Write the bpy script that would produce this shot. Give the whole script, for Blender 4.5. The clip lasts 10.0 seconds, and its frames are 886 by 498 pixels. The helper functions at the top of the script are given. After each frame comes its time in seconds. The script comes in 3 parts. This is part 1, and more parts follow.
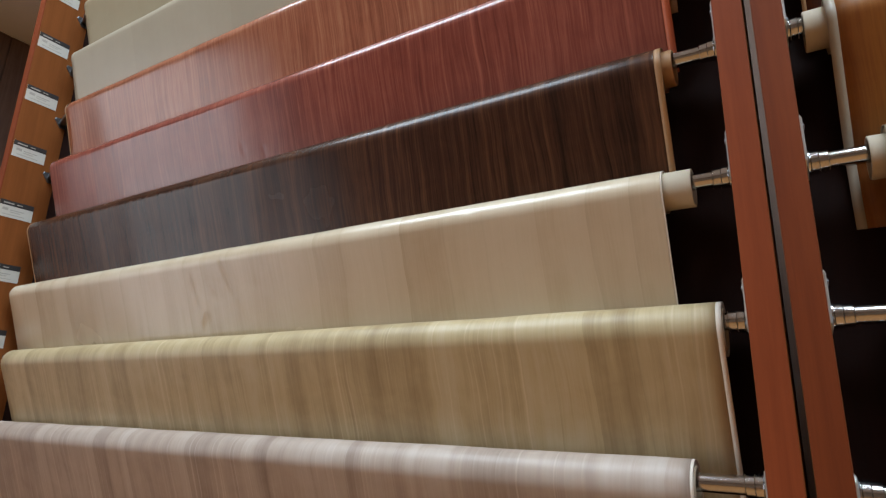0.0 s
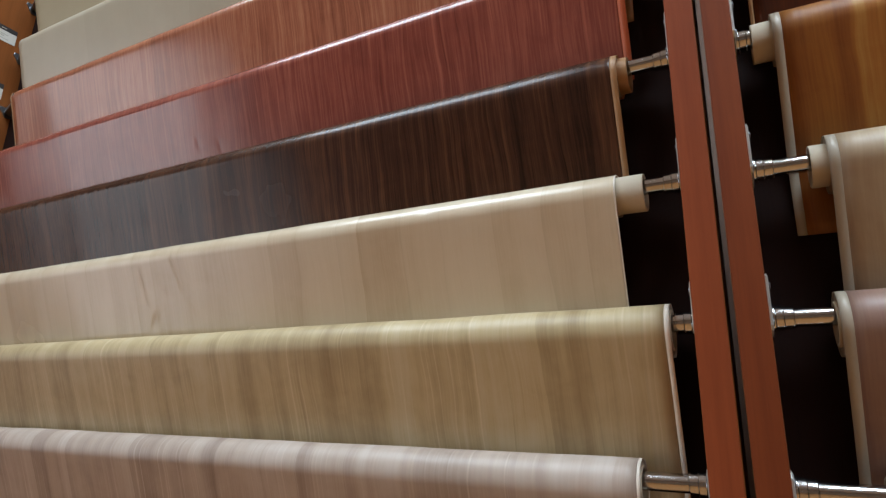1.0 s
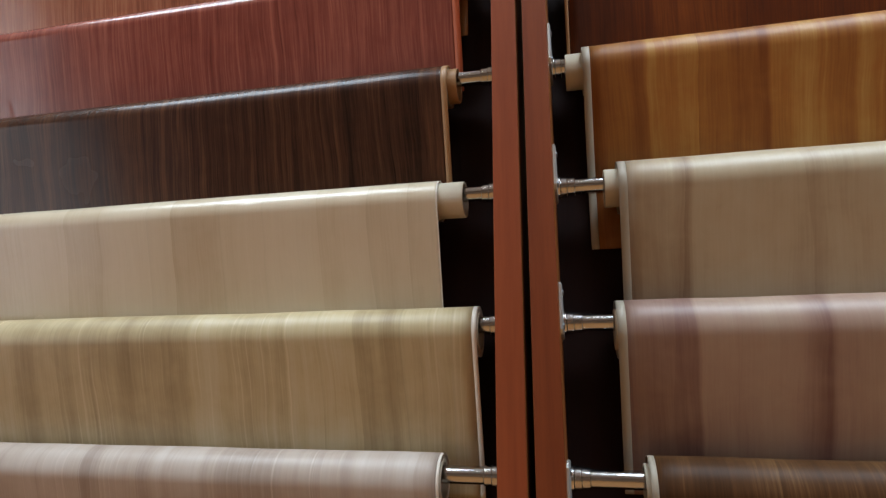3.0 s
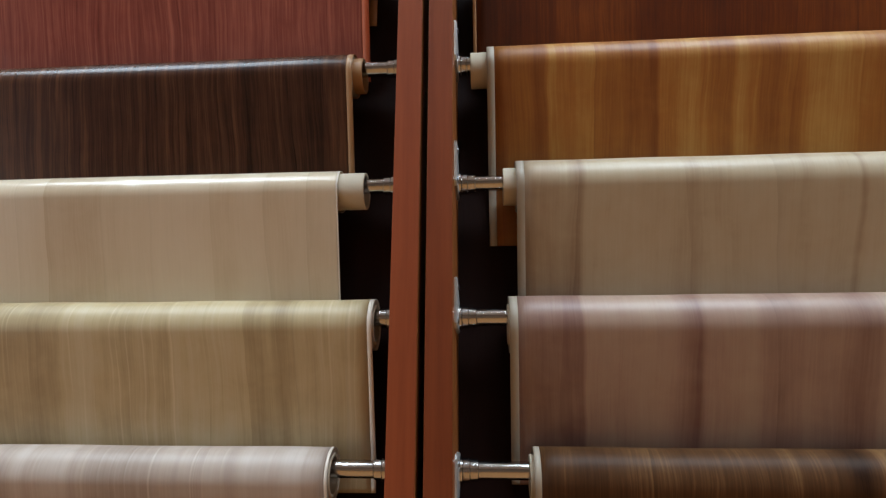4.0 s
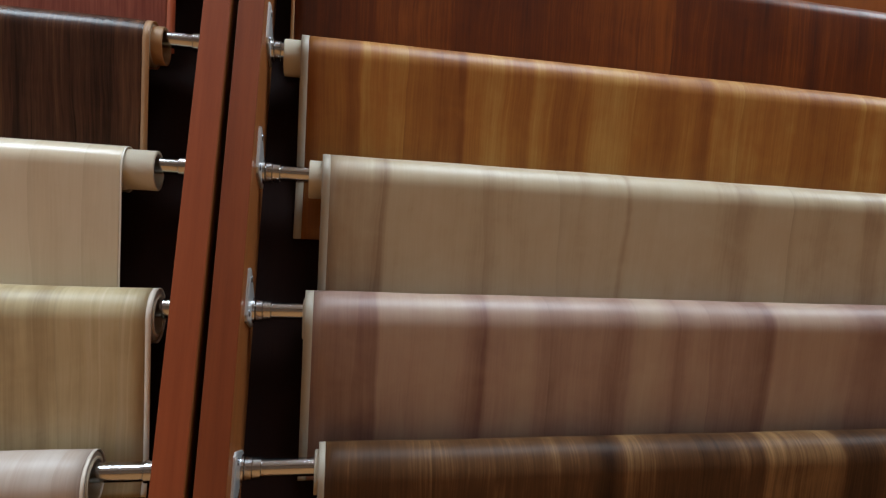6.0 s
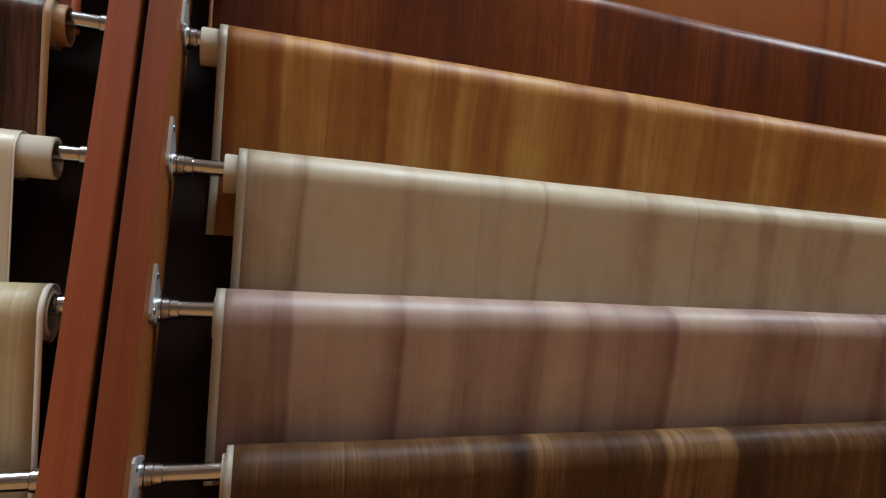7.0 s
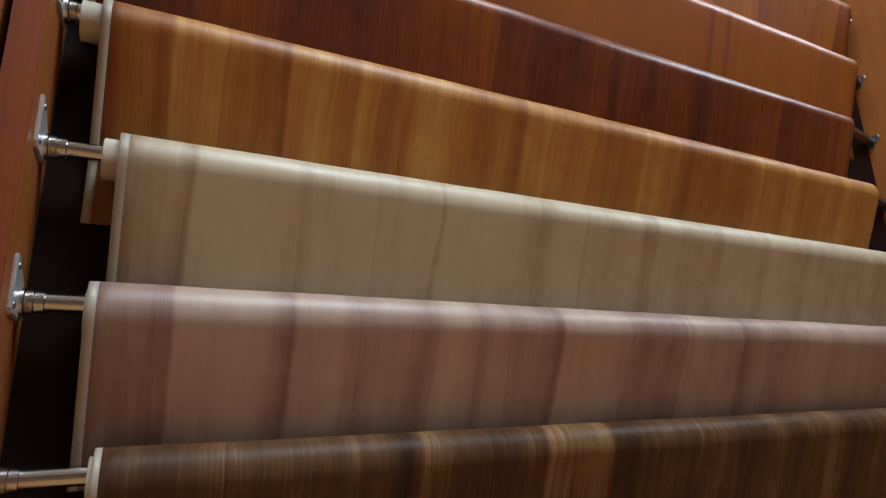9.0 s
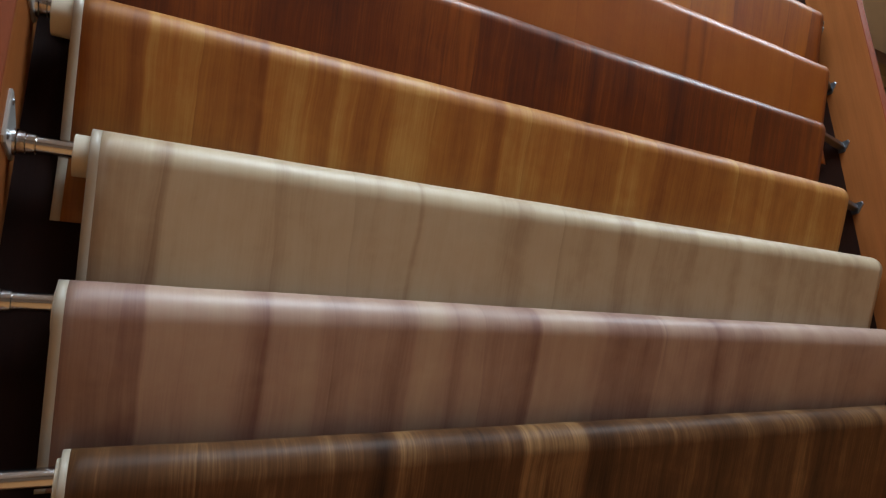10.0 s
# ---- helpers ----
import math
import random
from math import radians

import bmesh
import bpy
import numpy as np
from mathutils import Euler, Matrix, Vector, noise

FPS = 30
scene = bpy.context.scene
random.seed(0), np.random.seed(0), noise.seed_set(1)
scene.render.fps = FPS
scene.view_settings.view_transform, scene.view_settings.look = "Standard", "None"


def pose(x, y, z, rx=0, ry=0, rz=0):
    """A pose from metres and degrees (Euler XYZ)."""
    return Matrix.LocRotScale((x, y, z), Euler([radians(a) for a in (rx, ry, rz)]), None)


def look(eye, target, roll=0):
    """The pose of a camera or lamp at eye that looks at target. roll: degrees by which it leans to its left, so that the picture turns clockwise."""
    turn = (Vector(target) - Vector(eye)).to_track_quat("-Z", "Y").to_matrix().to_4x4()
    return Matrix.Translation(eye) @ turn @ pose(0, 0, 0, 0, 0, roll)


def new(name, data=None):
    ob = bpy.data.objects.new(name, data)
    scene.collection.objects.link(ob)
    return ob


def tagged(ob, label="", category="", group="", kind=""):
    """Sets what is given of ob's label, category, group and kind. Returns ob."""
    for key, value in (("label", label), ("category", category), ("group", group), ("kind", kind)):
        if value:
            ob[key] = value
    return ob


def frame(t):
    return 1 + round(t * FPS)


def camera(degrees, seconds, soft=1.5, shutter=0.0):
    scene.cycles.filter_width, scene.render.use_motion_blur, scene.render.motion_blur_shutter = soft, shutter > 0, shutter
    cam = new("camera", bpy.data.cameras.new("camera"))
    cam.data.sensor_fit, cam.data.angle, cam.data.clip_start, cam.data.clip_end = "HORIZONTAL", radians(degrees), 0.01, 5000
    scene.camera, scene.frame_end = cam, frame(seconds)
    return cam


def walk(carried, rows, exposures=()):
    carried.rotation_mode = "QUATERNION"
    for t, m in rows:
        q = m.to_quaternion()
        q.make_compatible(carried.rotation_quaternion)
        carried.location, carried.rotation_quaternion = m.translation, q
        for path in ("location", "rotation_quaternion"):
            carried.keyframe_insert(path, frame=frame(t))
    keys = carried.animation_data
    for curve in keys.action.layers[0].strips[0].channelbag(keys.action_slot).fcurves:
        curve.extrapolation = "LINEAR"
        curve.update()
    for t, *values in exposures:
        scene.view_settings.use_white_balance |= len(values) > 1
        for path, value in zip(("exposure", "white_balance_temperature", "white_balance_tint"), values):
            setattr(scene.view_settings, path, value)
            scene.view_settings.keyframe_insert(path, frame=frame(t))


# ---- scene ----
# ---------------------------------------------------------------- camera
LIFT = 1.2          # height of the lowest rod's roll top over the floor
ROWS = [  # seconds, x, y, z, yaw, pitch, lean
    (0, -0.0559, -0.6329, 0.0402, 31.47, 15.63, 1.41),
    (0.5, -0.0554, -0.6284, 0.0339, 30.21, 16.18, 1.64),
    (1, -0.0504, -0.6258, 0.0355, 27.79, 16.16, 1.45),
    (1.5, -0.0438, -0.6239, 0.0369, 25.05, 16.08, 1.37),
    (2, -0.0335, -0.6222, 0.0373, 21.88, 16.04, 1.26),
    (2.5, -0.0273, -0.6194, 0.0366, 17.48, 16.19, 0.95),
    (4, -0.0040, -0.6102, 0.0334, 4.31, 15.94, 0.24),
    (4.5, 0.0059, -0.6077, 0.0310, 0.66, 15.86, -0.09),
    (5, 0.0176, -0.6083, 0.0315, -3.51, 15.68, -0.28),
    (5.5, 0.0268, -0.6116, 0.0323, -7.56, 15.53, -0.50),
    (6, 0.0346, -0.6130, 0.0317, -11.78, 15.54, -0.81),
    (7.5, 0.0518, -0.6186, 0.0306, -21.28, 15.36, -1.54),
    (8, 0.0577, -0.6237, 0.0337, -23.45, 15.00, -1.54),
    (8.5, 0.0611, -0.6301, 0.0381, -25.73, 14.49, -1.46),
    (9, 0.0644, -0.6275, 0.0335, -27.22, 14.88, -1.76),
    (9.5, 0.0667, -0.6276, 0.0312, -28.37, 15.00, -1.91),
    (10, 0.0687, -0.6306, 0.0329, -29.07, 14.85, -1.89),
]


def facing(x, y, z, yaw, pitch, lean):
    a, b = radians(yaw), radians(pitch)
    eye = Vector((x, y, z + LIFT))
    return look(eye, eye + Vector((-math.sin(a) * math.cos(b), math.cos(a) * math.cos(b), math.sin(b))), lean)


cam = camera(73.62, 10.0, soft=1.3)
walk(cam, [(r[0], facing(*r[1:])) for r in ROWS],
     exposures=[(0.0, -1.68), (5.0, -1.70), (10.0, -1.66)])

# ---------------------------------------------------------------- light
CEILING = 3.30
world = bpy.data.worlds.new("world")
scene.world = world
world.use_nodes = True
world.node_tree.nodes["Background"].inputs["Color"].default_value = (0.75, 0.85, 1.0, 1)
world.node_tree.nodes["Background"].inputs["Strength"].default_value = 0.4


def area_lamp(name, where, target, sx, sy, power, colour):
    data = bpy.data.lights.new(name, "AREA")
    data.shape, data.size, data.size_y = "RECTANGLE", sx, sy
    data.energy, data.color = power, colour
    ob = new(name, data)
    ob.matrix_world = look(where, target)
    return ob


# daylight through the shop window in the left wall
area_lamp("window_daylight", (-3.86, -2.36, 1.35), (0, -2.36, 1.35), 1.5, 2.5, 105, (0.93, 0.95, 1.0))
# long panel lights in the ceiling that run away from the racks
COOL = (0.74, 0.91, 1.06)
PANELS = [(-1.30, -0.90, 1.3, 0.9, 150.0), (0.75, -0.90, 1.1, 0.9, 175.0), (2.75, -0.90, 1.1, 0.9, 118.0)]
for px, py, sx, sy, power in PANELS:
    area_lamp("panel_lamp", (px, py, CEILING - 0.022), (px, py, 0), sx, sy, power, COOL)


# ---------------------------------------------------------------- materials
class Nodes:
    """A short way to write node trees."""

    def __init__(self, name):
        self.mat = bpy.data.materials.new(name)
        self.mat.use_nodes = True
        self.tree = self.mat.node_tree
        self.bsdf = self.tree.nodes["Principled BSDF"]

    def add(self, kind, **values):
        n = self.tree.nodes.new(kind)
        for k, v in values.items():
            n.inputs[k.replace("_", " ")].default_value = v
        return n

    def link(self, a, b):
        self.tree.links.new(a, b)

    def math(self, op, a, b=None, c=None):
        n = self.tree.nodes.new("ShaderNodeMath")
        n.operation = op
        for i, v in enumerate((a, b, c)):
            if v is None:
                continue
            if isinstance(v, (int, float)):
                n.inputs[i].default_value = v
            else:
                self.link(v, n.inputs[i])
        return n.outputs[0]

    def stretched(self, source, scale, offset=(0, 0, 0)):
        m = self.add("ShaderNodeMapping")
        m.inputs["Scale"].default_value = scale
        m.inputs["Location"].default_value = offset
        self.link(source, m.inputs["Vector"])
        return m.outputs["Vector"]

    def noise(self, vector, scale=1.0, detail=3.0, rough=0.55, distortion=0.0):
        n = self.add("ShaderNodeTexNoise", Scale=scale, Detail=detail, Roughness=rough, Distortion=distortion)
        self.link(vector, n.inputs["Vector"])
        return n.outputs["Fac"]

    def ramp(self, fac, stops):
        r = self.add("ShaderNodeValToRGB")
        el = r.color_ramp.elements
        while len(el) < len(stops):
            el.new(0.5)
        for e, (p, c) in zip(el, stops):
            e.position, e.color = p, (*c, 1)
        self.link(fac, r.inputs["Fac"])
        return r.outputs["Color"]

    def mix(self, fac, a, b):
        n = self.tree.nodes.new("ShaderNodeMix")
        n.data_type = "RGBA"
        for s, v in ((n.inputs[0], fac), (n.inputs[6], a), (n.inputs[7], b)):
            if isinstance(v, (int, float)):
                s.default_value = v
            elif isinstance(v, tuple):
                s.default_value = (*v, 1)
            else:
                self.link(v, s)
        return n.outputs[2]

    def bump(self, height, strength, distance):
        b = self.add("ShaderNodeBump", Strength=strength, Distance=distance)
        self.link(height, b.inputs["Height"])
        self.link(b.outputs["Normal"], self.bsdf.inputs["Normal"])


def hue(r, g, b):
    """Linear colour from 0..255 display values."""
    return tuple(((v / 255 + 0.055) / 1.055) ** 2.4 if v > 10 else v / 3294 for v in (r, g, b))


def deeper(tone, gain, chroma):
    """The film's ink colour from the colour it shows under warm light."""
    grey = 0.3 * tone[0] + 0.59 * tone[1] + 0.11 * tone[2]
    return tuple(max(0.003, gain * (grey + (c - grey) * chroma)) for c in tone)


def film_material(name, dark, mid, light, seed, bands=9.0, streaks=55.0, weights=(0.45, 0.35, 0.2), veins=0.3, vein_step=7.0,
                  rough=0.44, contrast=1.0, grain=0.25, boards=0.1, knots=0.0, gloss=0.5, ripples=48, ink=0.66, chroma=1.22, tones=(), depth=0.42, pins=0.0, pin_step=150.0):
    """Printed wood-grain film; u runs along the rod, v along the film, both in metres.
    tones: (u, depth) pairs of the print's boards, 0 dark to 1 light; pins: strength of thin pale grain lines."""
    n = Nodes(name)
    dark, mid, light = (deeper(tone, ink, chroma) for tone in (dark, mid, light))
    flat = n.add("ShaderNodeUVMap").outputs["UV"]
    o = (seed * 3.7, seed * 1.3, seed)
    # the grain sways a little from side to side on its way down
    sway = n.math("ADD", n.math("MULTIPLY", n.math("SUBTRACT", n.noise(n.stretched(flat, (7, 5, 1), o), 1, 2, 0.5), 0.5), 0.016),
                  n.math("MULTIPLY", n.math("SUBTRACT", n.noise(n.stretched(flat, (40, 16, 1), o), 1, 2, 0.5), 0.5), 0.004))
    shift = n.add("ShaderNodeCombineXYZ")
    n.link(sway, shift.inputs[0])
    moved = n.tree.nodes.new("ShaderNodeVectorMath")
    n.link(flat, moved.inputs[0])
    n.link(shift.outputs[0], moved.inputs[1])
    uv = moved.outputs[0]
    wide = n.noise(n.stretched(uv, (bands, 0.9, 1), o), 1, 2, 0.5, 0.35)
    mids = n.noise(n.stretched(uv, (streaks, 2.4, 1), o), 1, 3, 0.6, 0.25)
    fine = n.noise(n.stretched(uv, (430, 12.0, 1), o), 1, 3, 0.6)
    # separate boards in the print: bands with a hard edge on one side that wander a little
    wander = n.noise(n.stretched(uv, (4, 2.4, 1), o), 1, 2)
    sep = n.add("ShaderNodeSeparateXYZ")
    n.link(n.stretched(uv, (bands * 1.2, 1, 1), o), sep.inputs[0])
    uneven = n.noise(n.stretched(uv, (bands * 0.7, 0.05, 1), o), 1, 1)
    along = n.math("ADD", n.math("ADD", sep.outputs[0], n.math("MULTIPLY", wander, 0.55)), n.math("MULTIPLY", uneven, 1.6))
    cell = n.math("FLOOR", along)
    within = n.math("FRACT", along)
    fade = n.math("MINIMUM", n.math("MULTIPLY", n.math("SUBTRACT", 1.0, within), 5.0), 1.0)
    slope = n.math("MULTIPLY", n.math("SUBTRACT", within, 0.5), fade)
    wn = n.add("ShaderNodeTexWhiteNoise")
    wn.noise_dimensions = "1D"
    n.link(cell, wn.inputs["W"])
    board = wn.outputs["Value"]
    v = n.math("ADD", n.math("MULTIPLY", wide, weights[0]), n.math("MULTIPLY", mids, weights[1]))
    v = n.math("ADD", v, n.math("MULTIPLY", fine, weights[2]))
    v = n.math("ADD", v, n.math("MULTIPLY", n.math("SUBTRACT", board, 0.5), boards * 1.5))
    v = n.math("ADD", v, n.math("MULTIPLY", slope, boards * 0.7))
    v = n.math("ADD", n.math("MULTIPLY", n.math("SUBTRACT", v, 0.5), 1.9 * contrast * (0.7 if tones else 1.0)), 0.5)
    if tones:
        across = n.add("ShaderNodeSeparateXYZ")
        n.link(uv, across.inputs[0])
        first, last = tones[0][0] - 0.02, tones[-1][0] + 0.02
        place = n.math("DIVIDE", n.math("SUBTRACT", across.outputs[0], first), last - first)
        tone = n.ramp(place, [((u - first) / (last - first), (d, d, d)) for u, d in tones])
        v = n.math("ADD", v, n.math("MULTIPLY", n.math("SUBTRACT", tone, 0.5), depth))
    figure = n.noise(n.stretched(uv, (24, 26, 1), o), 1, 3, 0.6, 0.4)
    v = n.math("ADD", v, n.math("MULTIPLY", n.math("SUBTRACT", figure, 0.5), 0.24))
    col = n.ramp(v, [(0.18, dark), (0.5, mid), (0.82, light)])
    if pins:
        hair = n.noise(n.stretched(uv, (pin_step, 1.3, 1), (seed, seed * 2, 0)), 1, 1.5, 0.5)
        hair = n.math("MINIMUM", n.math("MAXIMUM", n.math("MULTIPLY", n.math("SUBTRACT", hair, 0.58), 9.0), 0), 1)
        tuft = n.noise(n.stretched(uv, (9, 3.0, 1), (seed * 5, seed, 0)), 1, 2)
        tuft = n.math("MINIMUM", n.math("MAXIMUM", n.math("MULTIPLY", n.math("SUBTRACT", tuft, 0.34), 3.5), 0.1), 1)
        col = n.mix(n.math("MULTIPLY", n.math("MULTIPLY", hair, tuft), pins), col, tuple(min(1.0, c * 1.35) for c in light))
    # thin dark heart lines along some of the board edges, fading to one side
    line = n.math("POWER", n.math("SUBTRACT", 1.0, within), 22.0)
    strong = n.math("MAXIMUM", n.math("SUBTRACT", n.math("MULTIPLY", n.math("FRACT", n.math("MULTIPLY", board, 7.31)), 1.7), 0.5), 0)
    patch = n.noise(n.stretched(uv, (vein_step, 5, 1), (0, seed, 0)), 1, 2)
    patch = n.math("MINIMUM", n.math("MAXIMUM", n.math("MULTIPLY", n.math("SUBTRACT", patch, 0.3), 4), 0), 1)
    col = n.mix(n.math("MULTIPLY", n.math("MULTIPLY", n.math("MULTIPLY", line, strong), patch), veins * (0.5 if tones else 1.0)), col, tuple(c * 0.4 for c in dark))
    # a few small knots
    if knots:
        vo = n.add("ShaderNodeTexVoronoi", Scale=1.0)
        n.link(n.stretched(uv, (3.4, 2.2, 1), o), vo.inputs["Vector"])
        spot = n.math("SUBTRACT", 1.0, n.math("MINIMUM", n.math("MULTIPLY", vo.outputs["Distance"], 24), 1.0))
        col = n.mix(n.math("MULTIPLY", spot, knots), col, tuple(c * 0.2 for c in dark))
    n.link(col, n.bsdf.inputs["Base Color"])
    smudge = n.noise(n.stretched(uv, (6, 6, 1), o), 1, 3)
    n.link(n.math("ADD", n.math("MULTIPLY", smudge, 0.3 * rough), rough * 0.85), n.bsdf.inputs["Roughness"])
    n.bsdf.inputs["Specular IOR Level"].default_value = gloss
    ripple = n.noise(n.stretched(uv, (ripples, ripples * 0.035, 1), (seed, seed, 0)), 1, 2, 0.5)
    n.bump(n.math("ADD", n.math("MULTIPLY", fine, 0.12), ripple), 1.0, grain * 0.0012)
    return n.mat


def plain_material(name, colour, rough=0.5, metal=0.0, vary=0.12, scale=30.0, bump=0.1):
    n = Nodes(name)
    at = n.add("ShaderNodeTexCoord").outputs["Object"]
    a = n.noise(at, scale, 4, 0.6)
    b = n.noise(at, scale * 0.12, 3, 0.6)
    f = n.math("ADD", n.math("MULTIPLY", a, 0.5), n.math("MULTIPLY", b, 0.5))
    n.link(n.ramp(f, [(0.3, tuple(c * (1 - vary) for c in colour)), (0.7, tuple(min(1, c * (1 + vary)) for c in colour))]), n.bsdf.inputs["Base Color"])
    n.bsdf.inputs["Metallic"].default_value = metal
    n.link(n.math("ADD", n.math("MULTIPLY", a, 0.16), max(0.02, rough - 0.08)), n.bsdf.inputs["Roughness"])
    if bump:
        n.bump(a, bump, 0.002)
    return n.mat


def board_material(name, dark, light, along="z", rough=0.5):
    """Veneered board with grain along one axis."""
    n = Nodes(name)
    n.bsdf.inputs["Specular IOR Level"].default_value = 0.12
    at = n.add("ShaderNodeTexCoord").outputs["Object"]
    s = {"z": (1, 1, 0.045), "y": (1, 0.045, 1), "x": (0.045, 1, 1)}[along]
    info = n.add("ShaderNodeObjectInfo").outputs["Random"]
    shift = n.add("ShaderNodeCombineXYZ")
    n.link(n.math("MULTIPLY", info, 17.0), shift.inputs[0])
    add = n.tree.nodes.new("ShaderNodeVectorMath")
    n.link(at, add.inputs[0])
    n.link(shift.outputs[0], add.inputs[1])
    m = n.stretched(add.outputs[0], s)
    a = n.noise(m, 60, 4, 0.6, 0.4)
    b = n.noise(m, 330, 3, 0.65)
    c = n.noise(at, 7, 3)
    f = n.math("ADD", n.math("ADD", n.math("MULTIPLY", a, 0.5), n.math("MULTIPLY", b, 0.25)), n.math("MULTIPLY", c, 0.25))
    n.link(n.ramp(f, [(0.32, dark), (0.68, light)]), n.bsdf.inputs["Base Color"])
    n.link(n.math("ADD", n.math("MULTIPLY", c, 0.2), rough - 0.1), n.bsdf.inputs["Roughness"])
    n.bump(b, 0.15, 0.001)
    return n.mat


M_BOARD = board_material("cherry_veneer", hue(112, 51, 25), hue(134, 65, 34), rough=0.62)
M_BOARD_DEEP = board_material("deep_cherry_veneer", hue(98, 44, 20), hue(118, 57, 27), rough=0.62)
M_BOARD_IN = board_material("orange_veneer", hue(124, 71, 34), hue(145, 86, 43))
# near-black base: the deep shade behind the rolls is put into the colour
M_BACK = board_material("shaded_back_panel", hue(24, 10, 7), hue(34, 15, 10), rough=0.7)
M_CHROME = plain_material("chrome", (0.5, 0.5, 0.51), 0.16, 1.0, 0.05, 60, 0.0)
M_STEEL = plain_material("brushed_steel", (0.2, 0.205, 0.22), 0.38, 1.0, 0.1, 80, 0.05)
M_SATIN = plain_material("satin_nickel", (0.62, 0.62, 0.6), 0.36, 0.7, 0.05, 60, 0.0)
M_CORE = plain_material("cardboard_core", hue(190, 178, 156), 0.75, 0, 0.06, 90, 0.2)
M_SELVAGE = plain_material("unprinted_film_edge", hue(158, 147, 130), 0.4, 0, 0.05, 60, 0.05)
M_SELVAGE_WHITE = plain_material("white_film_edge", hue(220, 210, 196), 0.4, 0, 0.05, 60, 0.05)
M_SELVAGE_TAN = plain_material("tan_film_edge", hue(158, 118, 78), 0.45, 0, 0.08, 60, 0.05)
M_SELVAGE_ORANGE = plain_material("orange_film_edge", hue(182, 92, 56), 0.42, 0, 0.06, 60, 0.05)
M_CARD = plain_material("label_card", hue(208, 204, 194), 0.6, 0, 0.04, 50, 0.05)
M_INK = plain_material("dark_print", hue(46, 42, 42), 0.5, 0, 0.1, 60, 0.0)
M_GREY_INK = plain_material("grey_print", hue(178, 172, 162), 0.6, 0, 0.1, 60, 0.0)
M_WHITE = plain_material("white_paint", hue(242, 242, 240), 0.7, 0, 0.03, 12, 0.1)
# wall out of view; its tone is chosen for the warm bounce it returns
M_GREY_WALL = plain_material("grey_brown_paint", hue(150, 128, 106), 0.75, 0, 0.05, 10, 0.1)
M_DARK_WALL = board_material("dark_brown_panelling", hue(100, 80, 72), hue(132, 110, 98), rough=0.6)
M_PLANK = board_material("olive_brown_planks", hue(116, 92, 58), hue(146, 116, 76), along="x", rough=0.55)
# floor out of view; light warm colour added as a reflector for the films
M_FLOOR = board_material("warm_bounce_planks", hue(182, 128, 78), hue(204, 148, 94), along="x", rough=0.45)
M_LAMP = Nodes("lamp_diffuser")
M_LAMP.bsdf.inputs["Emission Color"].default_value = (1.0, 0.95, 0.86, 1)
M_LAMP.bsdf.inputs["Emission Strength"].default_value = 3.0
M_LAMP = M_LAMP.mat


# ---------------------------------------------------------------- building helpers
def finish(name, bm, material, smooth=False):
    me = bpy.data.meshes.new(name)
    bmesh.ops.recalc_face_normals(bm, faces=bm.faces)
    bm.to_mesh(me)
    bm.free()
    me.materials.append(material)
    if smooth:
        me.shade_smooth()
        me.set_sharp_from_angle(angle=radians(35))
    return new(name, me)


def part(name, bm, material, parent=None, label="", smooth=False):
    ob = finish(name, bm, material, smooth)
    if parent is not None:
        ob.parent = parent
        ob.matrix_parent_inverse = Matrix()
        base = parent
        offset = Vector(base.location)
        if base.parent is not None:
            offset = offset + Vector(base.parent.location)
        ob.location = -offset
    return tagged(ob, label)


def box(x0, x1, y0, y1, z0, z1, bevel=0.0):
    bm = bmesh.new()
    bmesh.ops.create_cube(bm, size=1, matrix=Matrix.Translation(((x0 + x1) / 2, (y0 + y1) / 2, (z0 + z1) / 2))
                          @ Matrix.Diagonal((x1 - x0, y1 - y0, z1 - z0, 1)))
    if bevel:
        bmesh.ops.bevel(bm, geom=bm.edges[:], offset=bevel, segments=2, profile=0.6, affect="EDGES")
    return bm


def ring_along_x(bm, rings, segments=40):
    """A turned body about a line along x: rings of (x, y, z, radius); the ends are left open."""
    loops = []
    for x, y, z, r in rings:
        loops.append([bm.verts.new((x, y + r * math.cos(a), z + r * math.sin(a)))
                      for a in (2 * math.pi * i / segments for i in range(segments))])
    for a, b in zip(loops, loops[1:]):
        for i in range(segments):
            j = (i + 1) % segments
            bm.faces.new((a[i], a[j], b[j], b[i]))
    return loops


def empty(name, where=(0, 0, 0)):
    ob = new(name)
    ob.location = where
    return ob


# ---------------------------------------------------------------- room
BACK_Y = 0.90
LEFT_X, RIGHT_X, FRONT_Y = -3.8, 4.5, -4.8


def structure(name, bm, material, label):
    return tagged(finish(name, bm, material), label, kind="structure")


structure("floor", box(LEFT_X - 0.15, RIGHT_X + 0.15, FRONT_Y - 0.15, BACK_Y + 0.15, -0.1, 0.0), M_FLOOR, "unseen plank floor, coloured to bounce warm light onto the films")
structure("ceiling", box(LEFT_X - 0.15, RIGHT_X + 0.15, FRONT_Y - 0.15, BACK_Y + 0.15, CEILING, CEILING + 0.1), M_WHITE, "plain white painted ceiling")
structure("wall_north", box(LEFT_X, RIGHT_X, BACK_Y, BACK_Y + 0.12, 0, CEILING), M_DARK_WALL, "dark wall behind the display racks")
structure("wall_east", box(RIGHT_X, RIGHT_X + 0.12, FRONT_Y, BACK_Y + 0.12, 0, CEILING), M_PLANK, "brown timber side wall")
structure("wall_south", box(LEFT_X, RIGHT_X, FRONT_Y - 0.12, FRONT_Y, 0, CEILING), M_GREY_WALL, "unseen grey-brown wall behind the camera, toned for warm bounce")
